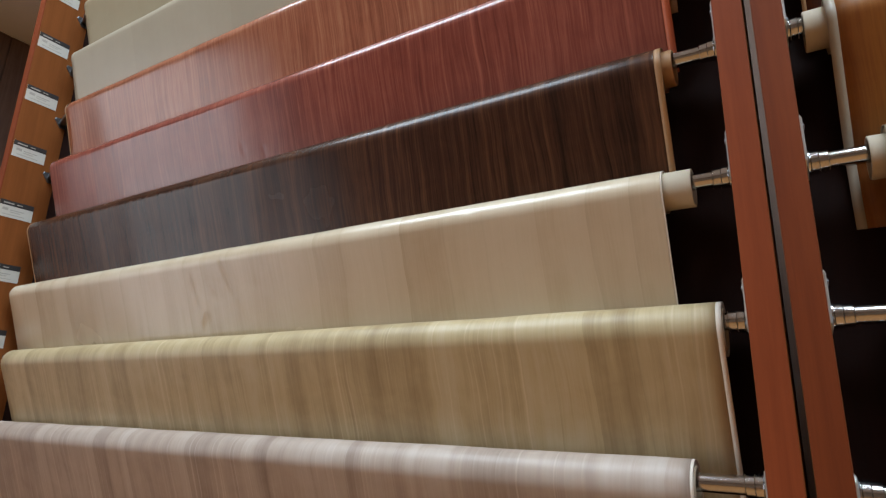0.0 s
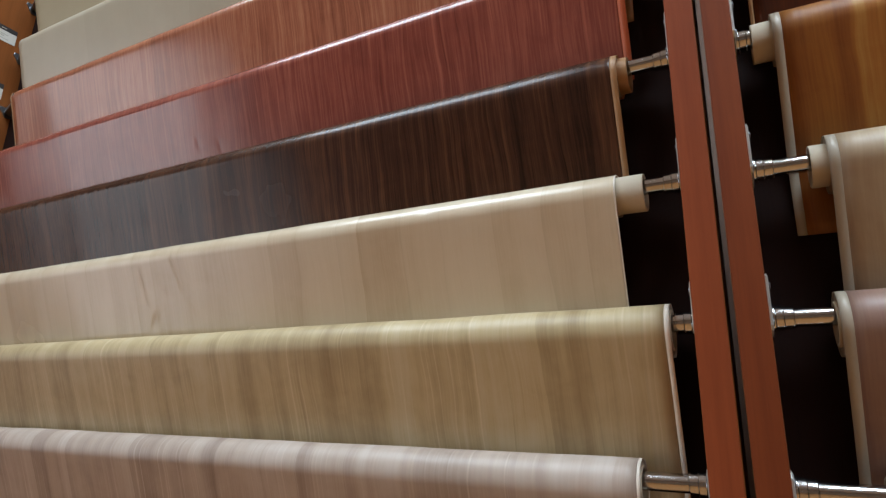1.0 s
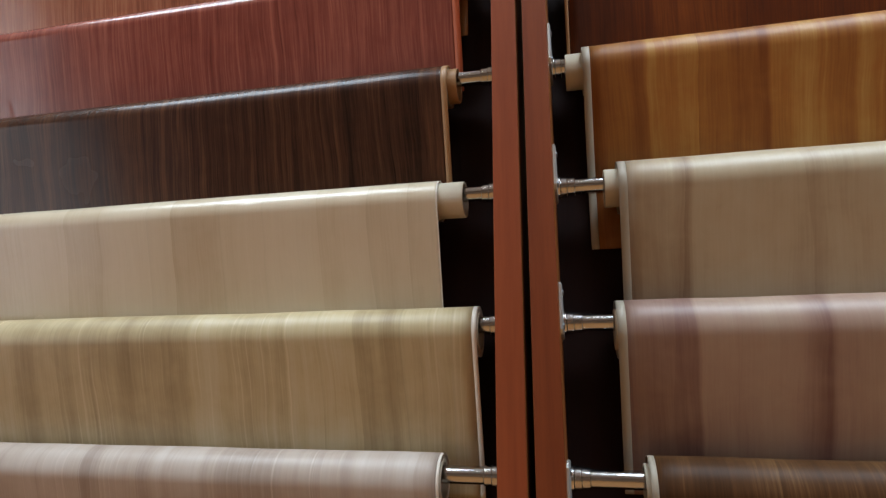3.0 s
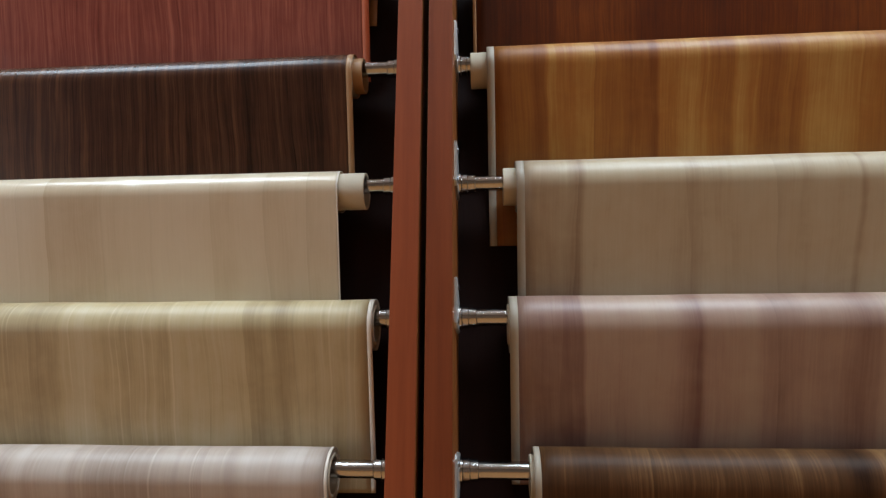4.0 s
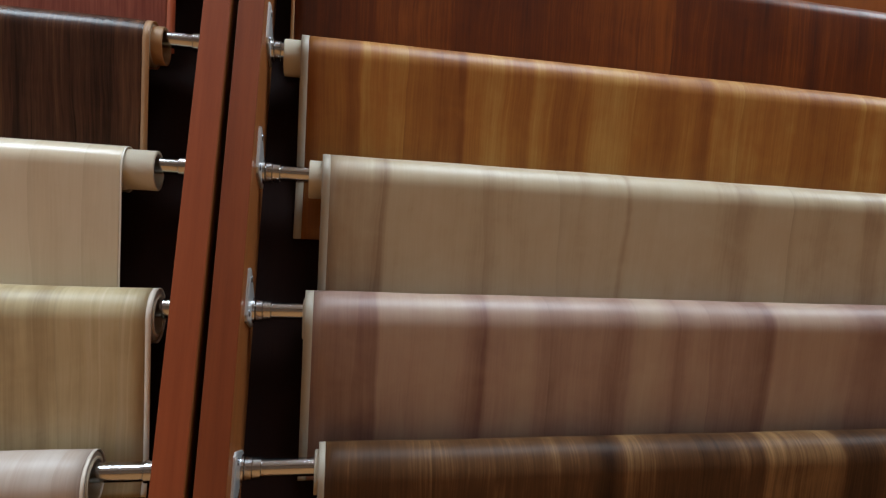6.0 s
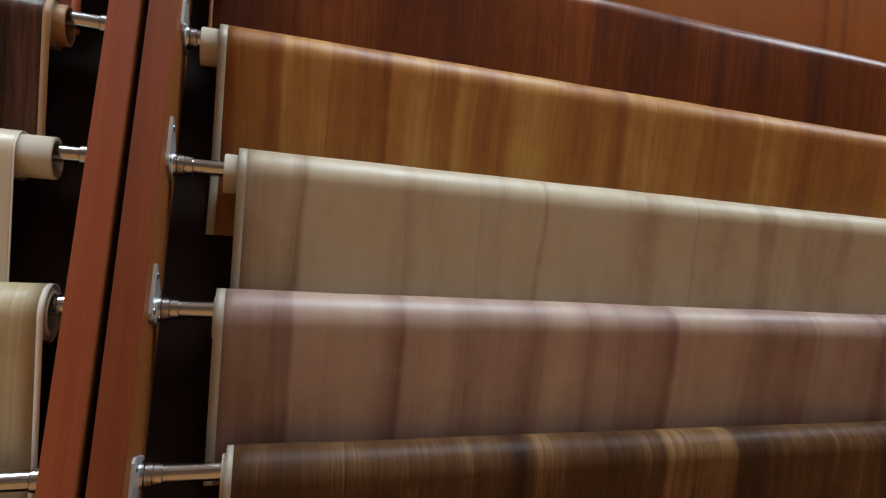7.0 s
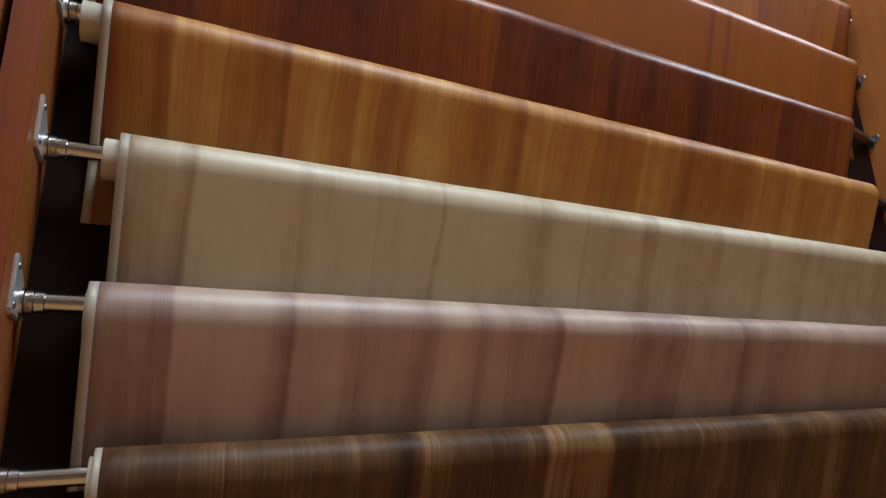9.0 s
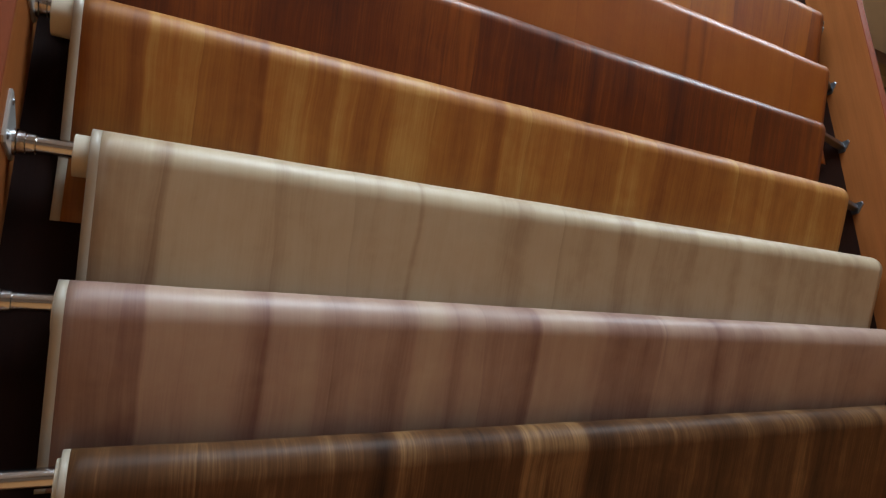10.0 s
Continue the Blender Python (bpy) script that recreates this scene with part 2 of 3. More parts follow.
WIN = (-3.13, -1.59, 0.08, 2.62)   # y from, y to, z from, z to
west = bmesh.new()
for y0, y1, z0, z1 in ((FRONT_Y, WIN[0], 0, CEILING), (WIN[1], BACK_Y, 0, CEILING), (WIN[0], WIN[1], 0, WIN[2]), (WIN[0], WIN[1], WIN[3], CEILING)):
    bmesh.ops.create_cube(west, size=1, matrix=Matrix.Translation((LEFT_X - 0.06, (y0 + y1) / 2, (z0 + z1) / 2)) @ Matrix.Diagonal((0.12, y1 - y0, z1 - z0, 1)))
wall_west = structure("wall_west", west, M_DARK_WALL, "dark brown side wall with a shop window")
wall_north = bpy.data.objects["wall_north"]

# upright dark panels beside the window
panel = box(-0.006, 0.006, -0.048, 0.048, 0, CEILING - 0.004, 0.003)
panel_mesh = bpy.data.meshes.new("wall_panel")
panel.to_mesh(panel_mesh)
panel.free()
panel_mesh.materials.append(M_DARK_WALL)
y = -1.53
while y < BACK_Y - 0.06:
    ob = new("wall_panel", panel_mesh)
    ob.parent = wall_west
    ob.location = (LEFT_X + 0.004 + 0.004 * random.random(), y, 0.002)
    y += 0.104

# level planks on the wall to the right of the racks
plank = box(-1.42, 1.42, -0.007, 0.007, -0.044, 0.044, 0.003)
plank_mesh = bpy.data.meshes.new("wall_plank")
plank.to_mesh(plank_mesh)
plank.free()
plank_mesh.materials.append(M_PLANK)
for i in range(34):
    ob = new("wall_plank", plank_mesh)
    ob.parent = wall_north
    ob.location = (3.06, BACK_Y - 0.004 - 0.003 * random.random(), 0.05 + 0.094 * i)


def ceiling_light(px, py, sx, sy):
    light = tagged(empty("panel_light", (px, py, CEILING)), "long white panel light set in the ceiling", "ceiling light", group="ceiling panel lights")
    for x0, x1, y0, y1 in ((px - sx / 2 - 0.02, px + sx / 2 + 0.02, py - sy / 2 - 0.02, py - sy / 2), (px - sx / 2 - 0.02, px + sx / 2 + 0.02, py + sy / 2, py + sy / 2 + 0.02),
                           (px - sx / 2 - 0.02, px - sx / 2, py - sy / 2, py + sy / 2), (px + sx / 2, px + sx / 2 + 0.02, py - sy / 2, py + sy / 2)):
        part("frame", box(x0, x1, y0, y1, CEILING - 0.018, CEILING), M_WHITE, light)
    part("diffuser", box(px - sx / 2, px + sx / 2, py - sy / 2, py + sy / 2, CEILING - 0.012, CEILING - 0.004), M_LAMP, light)


for px, py, sx, sy, power in PANELS:
    ceiling_light(px, py, sx, sy)

# ---------------------------------------------------------------- racks
PITCH = 0.1488
ROD_Z = LIFT - 0.0150
ROD_R = 0.0087
BOARD_Y0, BOARD_Y1 = -0.0703, 0.047
EYE_Y, EYE_Z = -0.62, 0.034


def rod_height(k):
    return ROD_Z + PITCH * k


def outline_plate(points, x, side, thick):
    """A flat plate on a board's face from its (y, z) outline, with a chamfered outer rim."""
    bm = bmesh.new()
    cy = sum(p[0] for p in points) / len(points)
    cz = sum(p[1] for p in points) / len(points)
    loops = []
    for dx, f in ((0.0, 1.0), (thick * 0.65, 1.0), (thick, 0.94)):
        loops.append([bm.verts.new((x + dx * side, cy + (y - cy) * f, cz + (z - cz) * f)) for y, z in points])
    n = len(points)
    for a, b in zip(loops, loops[1:]):
        for i in range(n):
            bm.faces.new((a[i], a[(i + 1) % n], b[(i + 1) % n], b[i]))
    bm.faces.new(loops[-1])
    return bm


def rod_socket(x, side, z, rack, flip):
    """A chrome socket on a middle board: a slanted plate, a stepped collar and two screws. side: +1 if the rod leaves to +x."""
    up = -1 if flip else 1
    shape = [(-0.042, 0.032), (-0.037, 0.035), (-0.031, 0.033), (0.006, 0.013), (0.0135, 0.009), (0.0145, 0.002), (0.0145, -0.010),
             (0.011, -0.0150), (0.004, -0.0165), (-0.037, -0.0165), (-0.042, -0.012)]
    plate = part("rod_holder", outline_plate([(y, z + up * h) for y, h in shape], x, side, 0.003), M_SATIN, rack, "satin chrome rod holder plate")
    bm = bmesh.new()
    r = ROD_R + 0.0026
    rings = [(0.002, r + 0.0016), (0.0055, r + 0.0014), (0.0065, r), (0.0125, r), (0.0133, r - 0.0008), (0.0140, r - 0.0008), (0.0205, r - 0.0010), (0.0212, r - 0.0016), (0.0212, ROD_R)]
    ring_along_x(bm, [(x + side * dx, 0, z, rr) for dx, rr in rings], 32)
    part("collar", bm, M_CHROME, plate, smooth=True)
    for y, h in ((-0.032, 0.025), (-0.032, -0.008)):
        bm = bmesh.new()
        ring_along_x(bm, [(x + side * 0.0028, y, z + up * h, 0.0036), (x + side * 0.0042, y, z + up * h, 0.0030), (x + side * 0.0046, y, z + up * h, 0.0004)], 12)
        part("screw", bm, M_STEEL, plate, smooth=True)
    return plate


def rod_hook(x, tip, side, z, rack):
    """A dark steel hook on an outer board: a small plate, an arm that runs to the rod's tip and a cup round the tip."""
    shape = [(0.010, 0.012), (0.038, 0.012), (0.041, 0.008), (0.041, -0.010), (0.036, -0.013), (0.022, -0.013), (0.008, 0.006)]
    plate = part("rod_holder", outline_plate([(y, z + h) for y, h in shape], x, side, 0.002), M_STEEL, rack, "dark steel rod hook")
    bm = bmesh.new()
    ends = []
    for px, y0, y1, lo, hi in ((x + side * 0.001, 0.020, 0.034, -0.007, 0.008), (tip - side * 0.012, 0.000, 0.012, -0.007, 0.006), (tip, -0.004, 0.008, -0.0075, 0.006)):
        ends.append([bm.verts.new((px, y, z + h)) for y, h in ((y0, lo * 0.5), (y0, hi), (y1, hi), (y1, lo))])
    for a, b in zip(ends, ends[1:]):
        for i in range(4):
            bm.faces.new((a[i], a[(i + 1) % 4], b[(i + 1) % 4], b[i]))
    bm.faces.new(ends[0])
    bm.faces.new(ends[-1])
    bmesh.ops.bevel(bm, geom=bm.edges[:], offset=0.0012, segments=1, affect="EDGES")
    part("arm", bm, M_STEEL, plate)
    bm = bmesh.new()
    r = ROD_R + 0.0016
    ring_along_x(bm, [(tip - side * 0.004, 0, z, 0.001), (tip - side * 0.003, 0, z, r), (tip + side * 0.007, 0, z, r), (tip + side * 0.007, 0, z, ROD_R)], 24)
    part("cup", bm, M_STEEL, plate, smooth=True)
    return plate


def side_board(x0, x1, veneer, rack):
    """An upright board with orange veneered faces and a reddish band on its front edge."""
    board = part("side_board", box(x0, x1, BOARD_Y0 + 0.0022, BOARD_Y1, 0, 2.46, 0.0008), M_BOARD_IN, rack, "orange-brown veneered upright board")
    part("edge_band", box(x0 + 0.0003, x1 - 0.0003, BOARD_Y0, BOARD_Y0 + 0.0030, 0, 2.4595, 0.0011), veneer, board, "reddish cherry edge band")
    return board


def display_rack(x0, x1, x2, x3, tips, veneers, outer, label):
    """A bay: two upright boards (x0..x1 and x2..x3) with a back panel and chrome rods between them.
    tips: where each rod ends on the outer side; outer: -1 or 1, the side of the outer board."""
    rack = tagged(empty("display_rack", ((x0 + x3) / 2, 0, 0)), label, "display rack", group="racks side by side")
    for (a, b), veneer in zip(((x0, x1), (x2, x3)), veneers):
        side_board(a, b, veneer, rack)
    # back panel whose colour carries the shade of the gaps
    part("back_panel", box(x1, x2, 0.036, 0.0465, 0.05, 2.455), M_BACK, rack, "back panel, near-black for the shade behind the rolls")
    for k, tip in enumerate(tips):
        z = rod_height(k)
        bm = bmesh.new()
        ends = (tip, x2 - 0.003) if outer < 0 else (x1 + 0.003, tip)
        ring_along_x(bm, [(ends[0], 0, z, ROD_R), (ends[1], 0, z, ROD_R)], 32)
        part("rod", bm, M_CHROME, rack, "chrome hanging rod", smooth=True)
        if outer < 0:
            rod_hook(x1, tip, 1, z, rack)
            rod_socket(x2, -1, z, rack, k == 0)
        else:
            rod_socket(x1, 1, z, rack, k == 0)
            rod_hook(x2, tip, -1, z, rack)
    return rack


LB0, LB1 = -1.632, -1.605
# where the films end towards the outer boards, bottom to top
LEFT_ENDS = (-1.540, -1.522, -1.560, -1.540, -1.505, -1.495, -1.520, -1.510)
RIGHT_ENDS = (1.420, 1.425, 1.430, 1.362, 1.340, 1.405, 1.435)
rack_left = display_rack(LB0, LB1, -0.0949, -0.0682, [e - 0.022 for e in LEFT_ENDS], (M_BOARD, M_BOARD), -1, "tall cherry-wood display rack hung with pale and red film rolls")
rack_right = display_rack(-0.0613, -0.0355, 1.495, 1.522, [e + 0.022 for e in RIGHT_ENDS], (M_BOARD_DEEP, M_BOARD), 1, "tall cherry-wood display rack hung with brown film rolls")


def label_card(k):
    """A white card with a dark header on the board's inner face, beside the rod's end."""
    z = LIFT + (0.9055 + 0.9402) / 2 - 0.8931 + PITCH * k + 0.002
    x = LB1
    card = part("label_card", box(x, x + 0.0008, -0.0655, 0.006, z - 0.020, z + 0.020), M_CARD, rack_left, "white label card with a dark header")
    part("header_band", box(x + 0.0008, x + 0.0012, -0.0655, 0.006, z + 0.008, z + 0.020), M_INK, card)
    for y0, y1, h, t in ((-0.058, -0.036, 0.012, 0.003), (-0.030, -0.018, 0.0125, 0.002)):
        part("text_bar", box(x + 0.0012, x + 0.0014, y0, y1, z + h, z + h + t), M_GREY_INK, card)
    for y0, y1, h, t in ((-0.058, -0.046, -0.004, 0.006), (-0.042, -0.012, -0.003, 0.0022), (-0.042, -0.02, -0.0075, 0.0018), (-0.056, -0.01, -0.014, 0.0015)):
        part("text_bar", box(x + 0.0008, x + 0.0010, y0, y1, z + h, z + h + t), M_GREY_INK, card)


for k in range(1, 8):
    label_card(k)


# ---------------------------------------------------------------- film rolls
def film_path(yc, zc, r, below, end_z):
    """The film's outer line in (y, z) with its running length: round the roll, off its front, down behind the roll below, and on straight down."""
    if below is None:
        yb, zb, rb = 0.0, zc - PITCH, 0.026
    else:
        yb, zb, rb = below
    rb = rb + 0.0015
    d = math.hypot(yb - yc, zb - zc)
    tilt = math.asin((r + rb) / d)
    steps = []
    start = -math.pi * 0.45   # angle 0 at the back, pi/2 on top, pi at the front
    n = 36
    turn = math.pi + tilt
    for i in range(n + 1):
        a = start + (turn - start) * i / n
        steps.append((yc + r * math.cos(a), zc + r * math.sin(a)))
    y1, z1 = yb + rb * math.cos(tilt), zb + rb * math.sin(tilt)
    y0, z0 = steps[-1]
    for i in range(1, 17):
        f = i / 16
        steps.append((y0 + (y1 - y0) * f, z0 + (z1 - z0) * f))
    for i in range(1, 5):                                  # bends back to hanging straight
        a = tilt * (1 - i / 4)
        steps.append((yb + rb * math.cos(a), zb + rb * math.sin(a)))
    z = steps[-1][1]
    if end_z < z - 0.005:
        for i in range(1, 5):
            steps.append((steps[-1][0] + 0.0004, z + (end_z - z) * i / 4))
    return [p for p in steps if p[1] > end_z - 1e-6 or p[0] < yc], n


def film_strip(path, n_arc, u0, u1, cols, wave, seed, uoff, creases=(), shear=0.0):
    """A thin film along x from u0 to u1 over the path, with slight waves where it hangs free."""
    bm = bmesh.new()
    uvl = bm.loops.layers.uv.new("UVMap")
    lengths = [0.0]
    for a, b in zip(path, path[1:]):
        lengths.append(lengths[-1] + math.hypot(b[0] - a[0], b[1] - a[1]))
    thick = 0.0005
    normals = []
    for i in range(len(path)):
        a, b = path[max(0, i - 1)], path[min(len(path) - 1, i + 1)]
        dy, dz = b[0] - a[0], b[1] - a[1]
        q = math.hypot(dy, dz) or 1
        normals.append((dz / q, -dy / q))
    front, back, lens = [], [], {}
    for c in range(cols + 1):
        x = u0 + (u1 - u0) * c / cols
        fa, ba = [], []
        for i, ((y, z), (ny, nz)) in enumerate(zip(path, normals)):
            free = max(0.0, min(1.0, (i - n_arc + 3) / 8.0))
            w = wave * free * noise.noise((x * 3.1 + seed * 7, lengths[i] * 3.0, seed)) + 0.35 * wave * noise.noise((x * 11 + seed * 3, lengths[i] * 5.0, seed + 4))
            for cx, cs, cw, cl, ca, slant in creases:
                across = (x - cx - (lengths[i] - cs) * slant) / cw
                along = (lengths[i] - cs) / cl
                if abs(across) < 3 and abs(along) < 1.5:
                    w += ca * math.exp(-across * across) * math.exp(-along ** 4)
            xs = x + shear * max(0.0, lengths[i] - lengths[min(n_arc + 16, len(path) - 1)])
            v = bm.verts.new((xs, y - ny * w, z - nz * w))
            fa.append(v)
            lens[v] = (x + uoff, lengths[i])
            v2 = bm.verts.new((xs, y - ny * w + ny * thick, z - nz * w + nz * thick))
            lens[v2] = (x + uoff, lengths[i])
            ba.append(v2)
        front.append(fa)
        back.append(ba)
    m = len(path)

    def quad(*vs):
        f = bm.faces.new(vs)
        f.smooth = True
        for l in f.loops:
            l[uvl].uv = lens[l.vert]

    for c in range(cols):
        for i in range(m - 1):
            quad(front[c][i], front[c][i + 1], front[c + 1][i + 1], front[c + 1][i])
            quad(back[c][i], back[c + 1][i], back[c + 1][i + 1], back[c][i + 1])
        quad(front[c][m - 1], back[c][m - 1], back[c + 1][m - 1], front[c + 1][m - 1])
    for c in (0, cols):
        for i in range(m - 1):
            quad(front[c][i], back[c][i], back[c][i + 1], front[c][i + 1])
    return bm


ROLLS = {}


def film_roll(side, k, x0, x1, top, r, material, label, end, core=(0.0, 0.0), edges=(None, None), wave=0.0022, creases=(), seed=0.0, shear=0.0, tube=M_CORE, cols=110):
    """A roll of printed film on rod k. top: height of its upper outline as seen from the standing viewer; end: height of the film's lower end;
    core: how far the tube sticks out at each end; edges: (width, material) of the unprinted strip at each end."""
    sight = math.atan2(top - EYE_Z, -EYE_Y)
    zc = LIFT + top - r / math.cos(sight)
    rc = min(0.0205, r - 0.0022)
    rod_z = rod_height(k)
    yc = 0.0
    zc = min(max(zc, rod_z - (rc - 0.003 - ROD_R)), rod_z + 0.001)
    ROLLS[side, k] = (yc, zc, r)
    roll = tagged(empty("film_roll", ((x0 + x1) / 2, 0, zc)), label, "film roll", group="film rolls on rods")
    path, n_arc = film_path(yc, zc, r, ROLLS.get((side, k - 1)), LIFT + end)
    a, b = x0, x1
    if edges[0]:
        w, m = edges[0]
        part("film_edge", film_strip(path, n_arc, x0, x0 + w, 2, wave, seed, 0, (), shear), m, roll, "unprinted border of the film")
        a = x0 + w
    if edges[1]:
        w, m = edges[1]
        part("film_edge", film_strip(path, n_arc, x1 - w, x1, 2, wave, seed, 0, (), shear), m, roll, "unprinted border of the film")
        b = x1 - w
    part("film", film_strip(path, n_arc, a, b, cols, wave, seed, 0.0, creases, shear), material, roll)
    # the wound layers under the outer turn
    bm = bmesh.new()
    ro = r - 0.0015
    i0, i1 = x0 + 0.0008, x1 - 0.0008
    ring_along_x(bm, [(i0, yc, zc, rc), (i0, yc, zc, (rc + ro) / 2), (i0 + 0.0006, yc, zc, ro), (i1 - 0.0006, yc, zc, ro), (i1, yc, zc, (rc + ro) / 2), (i1, yc, zc, rc)], 40)
    part("wound_layers", bm, M_SELVAGE if r > 0.024 else M_CORE, roll, smooth=True)
    c0, c1 = x0 - core[0], x1 + core[1]
    bm = bmesh.new()
    ri = rc - 0.003
    e = 0.0006
    ring_along_x(bm, [(c0 + 0.12, yc, zc, ri), (c0, yc, zc, ri), (c0 - e, yc, zc, ri + e), (c0 - e, yc, zc, rc - e), (c0, yc, zc, rc), (c1, yc, zc, rc), (c1 + e, yc, zc, rc - e),
                      (c1 + e, yc, zc, ri + e), (c1, yc, zc, ri), (c1 - 0.12, yc, zc, ri)], 40)
    part("cardboard_core", bm, tube, roll, "pale cardboard tube", smooth=True)
    return roll


F = film_material
PINK_TONES = ((-1.35, 0.5), (-1.07, 0.62), (-0.98, 0.5), (-0.955, 0.3), (-0.945, 0.6), (-0.85, 0.5), (-0.835, 0.25), (-0.82, 0.55), (-0.776, 0.3), (-0.765, 0.6),
              (-0.725, 0.45), (-0.705, 0.1), (-0.697, 0.6), (-0.645, 0.4), (-0.577, 0.65), (-0.56, 0.35), (-0.53, 0.6), (-0.49, 0.45), (-0.475, 0.15), (-0.467, 0.7),
              (-0.44, 0.9), (-0.43, 0.55), (-0.378, 0.5), (-0.37, 0.1), (-0.364, 0.6), (-0.32, 0.6), (-0.262, 0.5), (-0.25, 0.3), (-0.24, 0.75), (-0.2, 0.6), (-0.19, 0.8), (-0.165, 0.6))
OLIVE_TONES = ((-1.40, 0.45), (-1.264, 0.6), (-1.228, 0.25), (-1.205, 0.65), (-1.105, 0.6), (-1.086, 0.25), (-1.06, 0.6), (-0.93, 0.6), (-0.907, 0.1), (-0.90, 0.6),
               (-0.813, 0.45), (-0.775, 0.7), (-0.70, 0.5), (-0.667, 0.15), (-0.655, 0.6), (-0.55, 0.55), (-0.527, 0.25), (-0.496, 0.55), (-0.475, 0.2), (-0.453, 0.55),
               (-0.44, 0.95), (-0.41, 0.9), (-0.40, 0.55), (-0.35, 0.45), (-0.336, 0.05), (-0.33, 0.6), (-0.31, 0.8), (-0.26, 0.5), (-0.245, 0.25), (-0.23, 0.6), (-0.214, 0.2), (-0.205, 0.6))
MAUVE_TONES = ((0.031, 0.42), (0.055, 0.36), (0.08, 0.16), (0.089, 0.08), (0.092, 0.72), (0.172, 0.68), (0.182, 0.42), (0.201, 0.06), (0.206, 0.8), (0.252, 0.75),
               (0.257, 0.42), (0.293, 0.44), (0.298, 0.68), (0.326, 0.6), (0.345, 0.26), (0.366, 0.24), (0.371, 0.76), (0.417, 0.7), (0.422, 0.2), (0.435, 0.5),
               (0.481, 0.45), (0.539, 0.02), (0.546, 0.82), (0.65, 0.74), (0.655, 0.34), (0.761, 0.08), (0.767, 0.6), (0.865, 0.55), (0.89, 0.2), (0.93, 0.66), (0.985, 0.22), (1.045, 0.62))
BEIGE_TONES = ((0.044, 0.42), (0.08, 0.36), (0.097, 0.02), (0.102, 0.64), (0.2, 0.58), (0.209, 0.4), (0.217, 0.62), (0.303, 0.62), (0.325, 0.44), (0.345, 0.66),
               (0.373, 0.62), (0.3775, 0.0), (0.382, 0.72), (0.447, 0.66), (0.50, 0.52), (0.526, 0.26), (0.55, 0.62), (0.688, 0.6), (0.728, 0.3), (0.738, 0.62),
               (0.806, 0.5), (0.86, 0.36), (0.884, 0.6), (0.954, 0.52), (0.983, 0.34), (1.0, 0.6), (1.093, 0.44), (1.11, 0.58), (1.31, 0.48))
GOLDEN_TONES = ((0.013, 0.2), (0.045, 0.3), (0.064, 0.02), (0.069, 0.66), (0.128, 0.6), (0.133, 0.36), (0.176, 0.3), (0.188, 0.1), (0.193, 0.82), (0.245, 0.74),
                (0.249, 0.36), (0.272, 0.4), (0.276, 0.9), (0.293, 0.8), (0.298, 0.3), (0.339, 0.26), (0.348, 0.78), (0.419, 0.62), (0.428, 0.36), (0.495, 0.3),
                (0.507, 0.0), (0.516, 0.7), (0.617, 0.66), (0.666, 0.28), (0.728, 0.22), (0.738, 0.76), (0.802, 0.62), (0.812, 0.3), (0.95, 0.34), (1.04, 0.72), (1.08, 0.36), (1.28, 0.55))
PEACH_TONES = ((0.02, 0.5), (0.2, 0.62), (0.482, 0.45), (0.639, 0.6), (0.90, 0.55), (0.945, 0.5), (0.952, 0.05), (0.962, 0.5), (0.982, 0.5), (0.997, 0.0), (1.006, 0.66), (1.25, 0.5))
WALNUT_TONES = ((0.0, 0.35), (0.142, 0.62), (0.238, 0.4), (0.44, 0.6), (0.626, 0.3), (0.69, 0.55), (0.80, 0.6), (0.862, 0.5), (0.874, 0.1), (0.917, 0.12), (0.93, 0.5), (1.3, 0.55))
GILT_TONES = ((0.044, 0.5), (0.1, 0.3), (0.145, 0.55), (0.222, 0.35), (0.30, 0.55), (0.325, 0.2), (0.345, 0.75), (0.382, 0.35), (0.448, 0.25), (0.505, 0.4),
              (0.515, 1.0), (0.519, 0.4), (0.529, 0.95), (0.534, 0.4), (0.541, 0.9), (0.55, 0.5), (0.60, 0.75), (0.612, 0.05), (0.656, 0.1), (0.677, 0.55),
              (0.729, 0.55), (0.751, 0.15), (0.775, 0.6), (0.832, 0.3), (0.894, 0.35), (0.947, 0.7), (0.96, 0.3), (1.033, 0.5), (1.078, 0.8), (1.126, 0.3), (1.16, 0.6), (1.3, 0.4))

pink_ash = F("pink_grey_ash_film", hue(150, 130, 118), hue(202, 184, 170), hue(228, 216, 206), 1.0, 16, 60, veins=0.3, contrast=0.8, boards=0.10, tones=PINK_TONES, depth=0.24, pins=0.35, pin_step=260, ink=0.7, chroma=1.1)
olive_oak = F("olive_oak_film", hue(152, 128, 90), hue(208, 187, 145), hue(231, 217, 184), 2.0, 15, 60, weights=(0.3, 0.4, 0.25), veins=0.4, boards=0.08, knots=0.4, contrast=0.72, ink=0.74, chroma=1.02, tones=OLIVE_TONES, depth=0.24, pins=0.3, pin_step=240)
cream = F("cream_maple_film", hue(208, 186, 156), hue(226, 208, 180), hue(236, 220, 194), 3.0, 14, 30, veins=0.15, contrast=0.75, rough=0.26, grain=0.03, boards=0.12, ink=0.76, chroma=1.02, gloss=0.6)
wenge = F("dark_wenge_film", hue(38, 23, 17), hue(66, 41, 29), hue(94, 62, 43), 4.0, 14, 130, weights=(0.1, 0.5, 0.4), veins=0.1, rough=0.26, grain=0.03, boards=0.05, gloss=0.28, ink=0.95, chroma=1.0, pins=0.32, pin_step=130)
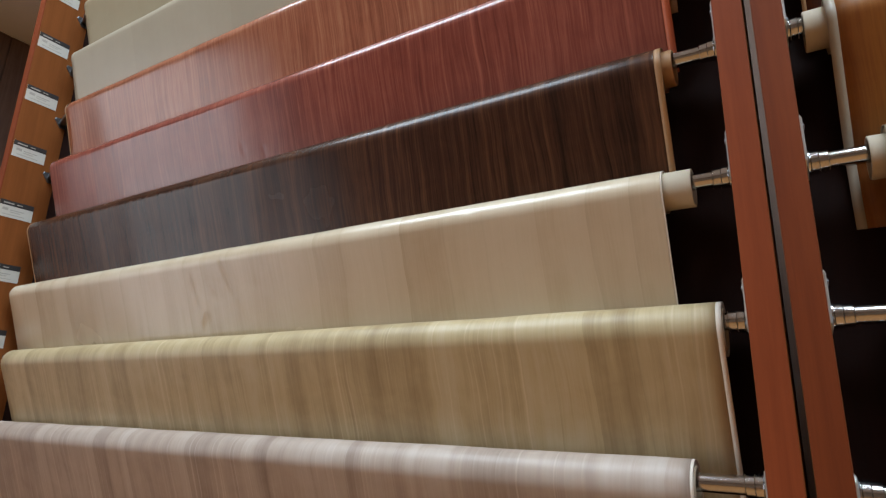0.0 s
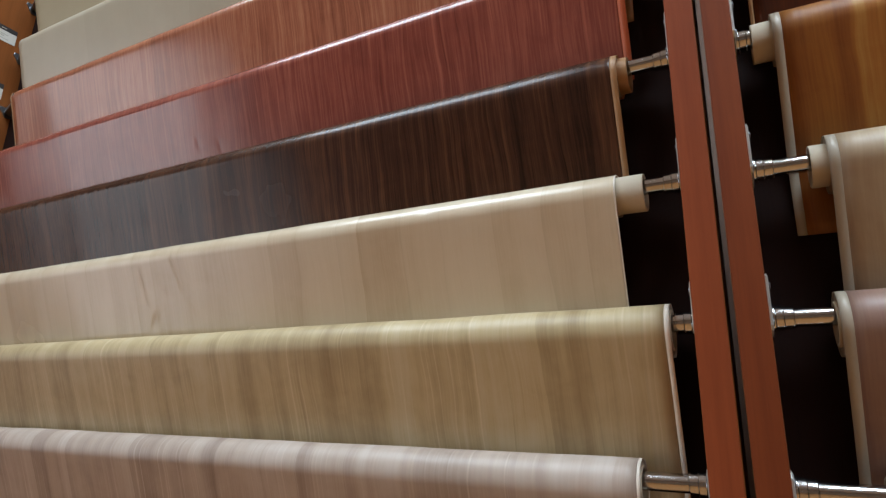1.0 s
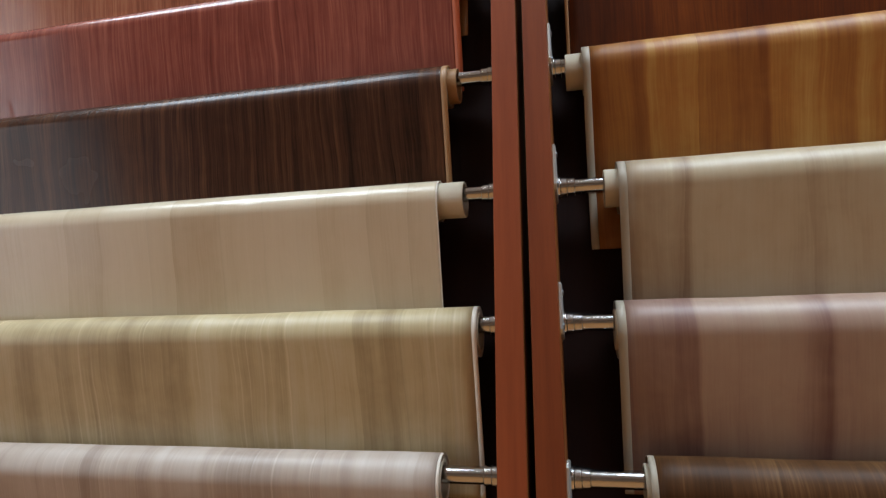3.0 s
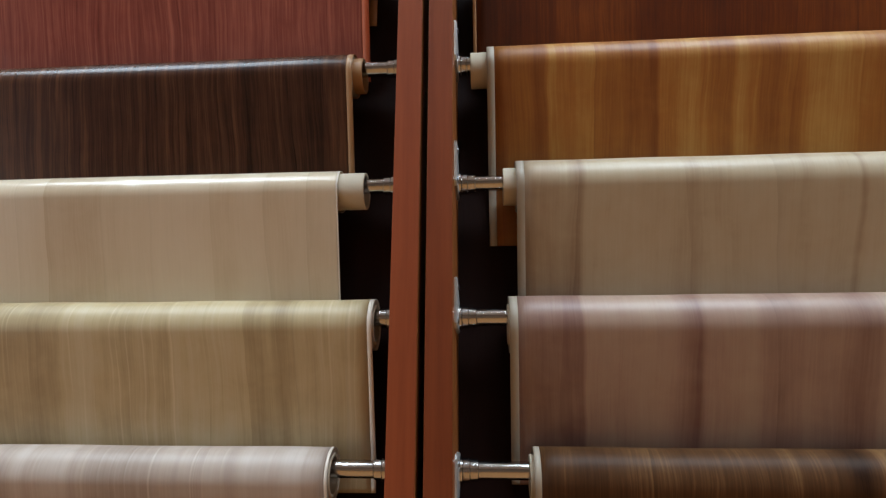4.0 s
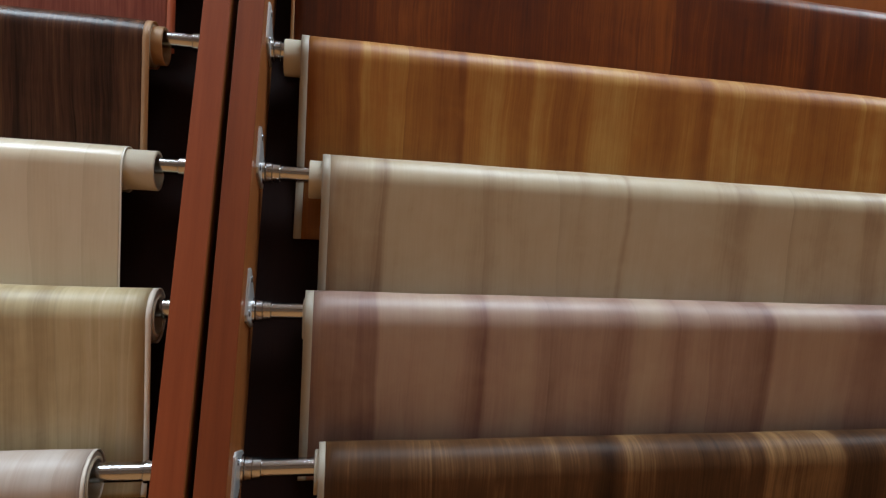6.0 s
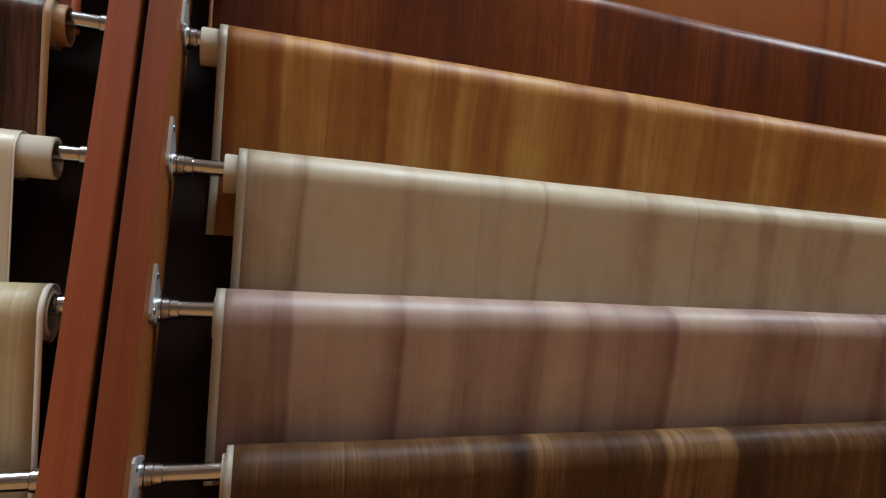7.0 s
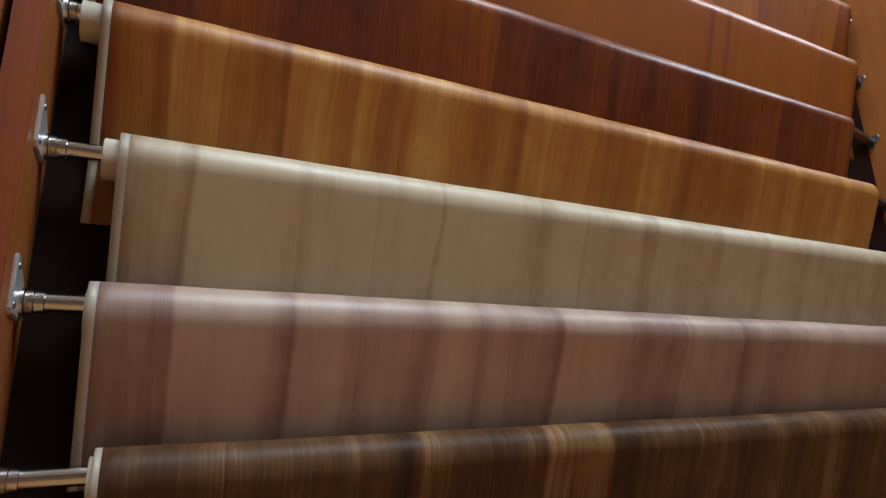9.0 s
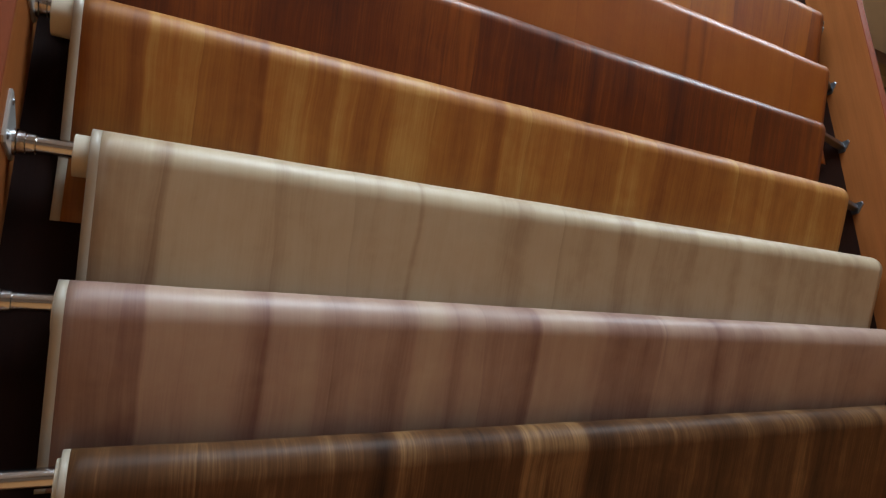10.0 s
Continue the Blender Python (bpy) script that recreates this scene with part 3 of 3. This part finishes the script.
red_sapele = F("red_sapele_film", hue(124, 60, 50), hue(158, 84, 70), hue(188, 112, 92), 5.0, 16, 150, weights=(0.12, 0.48, 0.4), veins=0.1, rough=0.19, grain=0.045, ripples=160, chroma=0.98, boards=0.04, gloss=0.55, ink=0.72, pins=0.35, pin_step=140)
orange_cherry = F("orange_cherry_film", hue(138, 80, 58), hue(176, 108, 80), hue(200, 136, 102), 6.0, 16, 140, weights=(0.12, 0.48, 0.4), veins=0.1, rough=0.19, grain=0.045, ripples=160, chroma=0.98, boards=0.05, gloss=0.55, ink=0.72, pins=0.35, pin_step=130)
ivory = F("ivory_film", hue(192, 180, 156), hue(202, 190, 166), hue(212, 200, 178), 7.0, 6, 20, veins=0.0, contrast=0.4, rough=0.3, grain=0.08, ink=0.62, chroma=1.0)
sand = F("pale_sand_film", hue(184, 168, 136), hue(194, 178, 146), hue(204, 190, 158), 8.0, 6, 20, veins=0.0, contrast=0.4, rough=0.35, grain=0.08, ink=0.58, chroma=1.05)

dark_walnut = F("dark_walnut_gold_film", hue(48, 29, 18), hue(90, 60, 37), hue(144, 108, 70), 11.0, 13, 45, weights=(0.2, 0.45, 0.35), veins=0.4, boards=0.05, gloss=0.12, ink=0.76, chroma=1.0, tones=GILT_TONES, depth=0.45, pins=0.06, pin_step=200)
mauve = F("mauve_elm_film", hue(134, 97, 88), hue(182, 151, 134), hue(208, 185, 160), 12.0, 10, 34, weights=(0.35, 0.36, 0.2), veins=0.4, contrast=0.78, boards=0.06, grain=0.12, chroma=1.06, tones=MAUVE_TONES, depth=0.4)
beige = F("grey_beige_beech_film", hue(150, 117, 92), hue(204, 184, 154), hue(220, 204, 178), 13.0, 8, 30, weights=(0.4, 0.34, 0.2), veins=0.5, contrast=0.66, boards=0.05, grain=0.12, chroma=1.08, tones=BEIGE_TONES, depth=0.44)
golden = F("golden_alder_film", hue(128, 74, 40), hue(170, 115, 62), hue(204, 163, 98), 14.0, 15, 50, weights=(0.35, 0.38, 0.25), veins=0.5, boards=0.06, ink=0.78, chroma=1.06, contrast=0.9, gloss=0.3, tones=GOLDEN_TONES, depth=0.42)
walnut = F("dark_walnut_film", hue(64, 32, 20), hue(102, 56, 36), hue(140, 86, 56), 15.0, 11, 60, weights=(0.3, 0.42, 0.3), veins=0.6, boards=0.06, knots=0.8, gloss=0.45, ink=0.72, chroma=1.3, tones=WALNUT_TONES, depth=0.5, contrast=1.25, pins=0.25, rough=0.36)
peach = F("orange_pear_film", hue(128, 72, 44), hue(168, 103, 66), hue(192, 128, 84), 16.0, 7, 30, veins=0.4, contrast=0.7, boards=0.07, gloss=0.55, ink=0.56, chroma=1.3, tones=PEACH_TONES, depth=0.6, rough=0.36)
amber = F("amber_brown_film", hue(116, 70, 30), hue(154, 98, 44), hue(186, 128, 64), 17.0, 9, 40, veins=0.3, boards=0.15, ink=0.56, chroma=1.5)

# left rack, bottom to top
film_roll("L", 0, LEFT_ENDS[0], -0.1565, 0.0050, 0.0260, pink_ash, "pinkish-grey ash wood-grain film roll on a chrome rod", -0.24, (0.0, 0.0), (None, (0.003, M_SELVAGE_WHITE)), seed=1.1)
film_roll("L", 1, LEFT_ENDS[1], -0.1195, 0.1534, 0.0260, olive_oak, "olive-tan oak wood-grain film roll with a thin white edge", -0.04, (0.0, 0.0), (None, (0.005, M_SELVAGE_WHITE)), seed=2.2)
film_roll("L", 2, LEFT_ENDS[2], -0.1635, 0.3013, 0.0228, cream, "creased cream maple film roll with its tube sticking out", 0.10, (0.0, 0.0275), (None, (0.0015, M_SELVAGE_WHITE)), seed=3.3, wave=0.003,
          cols=900, creases=((-0.850, 0.128, 0.0028, 0.030, 0.0008, 0.35), (-0.826, 0.178, 0.0028, 0.034, 0.0008, 0.55), (-0.914, 0.208, 0.007, 0.016, 0.0014, -0.55),
                             (-0.882, 0.166, 0.006, 0.006, 0.0011, 0.9), (-0.929, 0.176, 0.006, 0.005, 0.0011, 0.7), (-0.935, 0.14, 0.004, 0.018, 0.0007, 0.15), (-0.396, 0.096, 0.010, 0.004, 0.0006, 0.5)))
film_roll("L", 3, LEFT_ENDS[3], -0.1539, 0.4507, 0.0245, wenge, "glossy dark wenge wood-grain film roll with tan edges", 0.27, (0.0, 0.010), ((0.005, M_SELVAGE_TAN), (0.007, M_SELVAGE_TAN)), seed=4.4, tube=M_SELVAGE_TAN,
          cols=600, creases=((-0.967, 0.180, 0.006, 0.014, 0.0007, 0.25), (-0.935, 0.19, 0.006, 0.014, -0.0003, 0.1), (-1.07, 0.19, 0.012, 0.02, 0.0003, -0.2), (-0.87, 0.2, 0.01, 0.02, 0.0002, 0.2)))
film_roll("L", 4, LEFT_ENDS[4], -0.1420, 0.6009, 0.0212, red_sapele, "reddish-brown sapele film roll with an orange edge", 0.43, (0.0, 0.010), (None, (0.009, M_SELVAGE_ORANGE)), seed=5.5, shear=-0.06, cols=600, creases=((-0.87, 0.185, 0.005, 0.010, 0.0004, 0.3), (-0.82, 0.2, 0.004, 0.008, 0.0004, 0.4), (-0.62, 0.2, 0.005, 0.008, 0.0004, 0.3), (-1.0, 0.18, 0.008, 0.02, 0.0002, 0.2)), tube=M_SELVAGE_TAN)
film_roll("L", 5, LEFT_ENDS[5], -0.1370, 0.7466, 0.0205, orange_cherry, "orange-brown cherry wood-grain film roll", 0.51, (0.0, 0.0), ((0.004, M_SELVAGE_TAN), (0.012, M_SELVAGE_TAN)), seed=6.6)
film_roll("L", 6, LEFT_ENDS[6], -0.1500, 0.8914, 0.0205, ivory, "plain ivory film roll", 0.66, seed=7.7)
film_roll("L", 7, LEFT_ENDS[7], -0.1500, 1.0480, 0.0215, sand, "pale sand-coloured film roll", 0.82, seed=8.8)

# right rack, bottom to top
pale = (0.0085, M_SELVAGE)
film_roll("R", 0, 0.0376, RIGHT_ENDS[0], 0.0068, 0.0270, dark_walnut, "dark walnut film roll with golden streaks", -0.24, (0.003, 0.0), ((0.006, M_SELVAGE), None), seed=1.6)
film_roll("R", 1, 0.0181, RIGHT_ENDS[1], 0.1553, 0.0285, mauve, "mauve-brown elm wood-grain film roll with a pale edge", -0.03, (0.001, 0.0), (pale, None), seed=2.7)
film_roll("R", 2, 0.0293, RIGHT_ENDS[2], 0.3079, 0.0275, beige, "grey-beige beech wood-grain film roll with a pale edge", 0.12, (0.013, 0.0), (pale, None), seed=3.8)
film_roll("R", 3, 0.0005, RIGHT_ENDS[3], 0.4561, 0.0265, golden, "golden alder wood-grain film roll with a pale edge", 0.2195, (0.018, 0.0), (pale, None), seed=4.9)
film_roll("R", 4, -0.0150, RIGHT_ENDS[4], 0.6037, 0.0215, walnut, "dark walnut wood-grain film roll", 0.425, (0.0, 0.0), ((0.004, M_SELVAGE_TAN), None), seed=5.2)
film_roll("R", 5, 0.0100, RIGHT_ENDS[5], 0.7618, 0.0230, peach, "orange-brown pear wood-grain film roll", 0.52, (0.0, 0.0), (pale, None), seed=6.3)
film_roll("R", 6, 0.0100, RIGHT_ENDS[6], 0.9165, 0.0220, amber, "amber-brown wood-grain film roll", 0.67, (0.0, 0.0), (pale, None), seed=7.4)
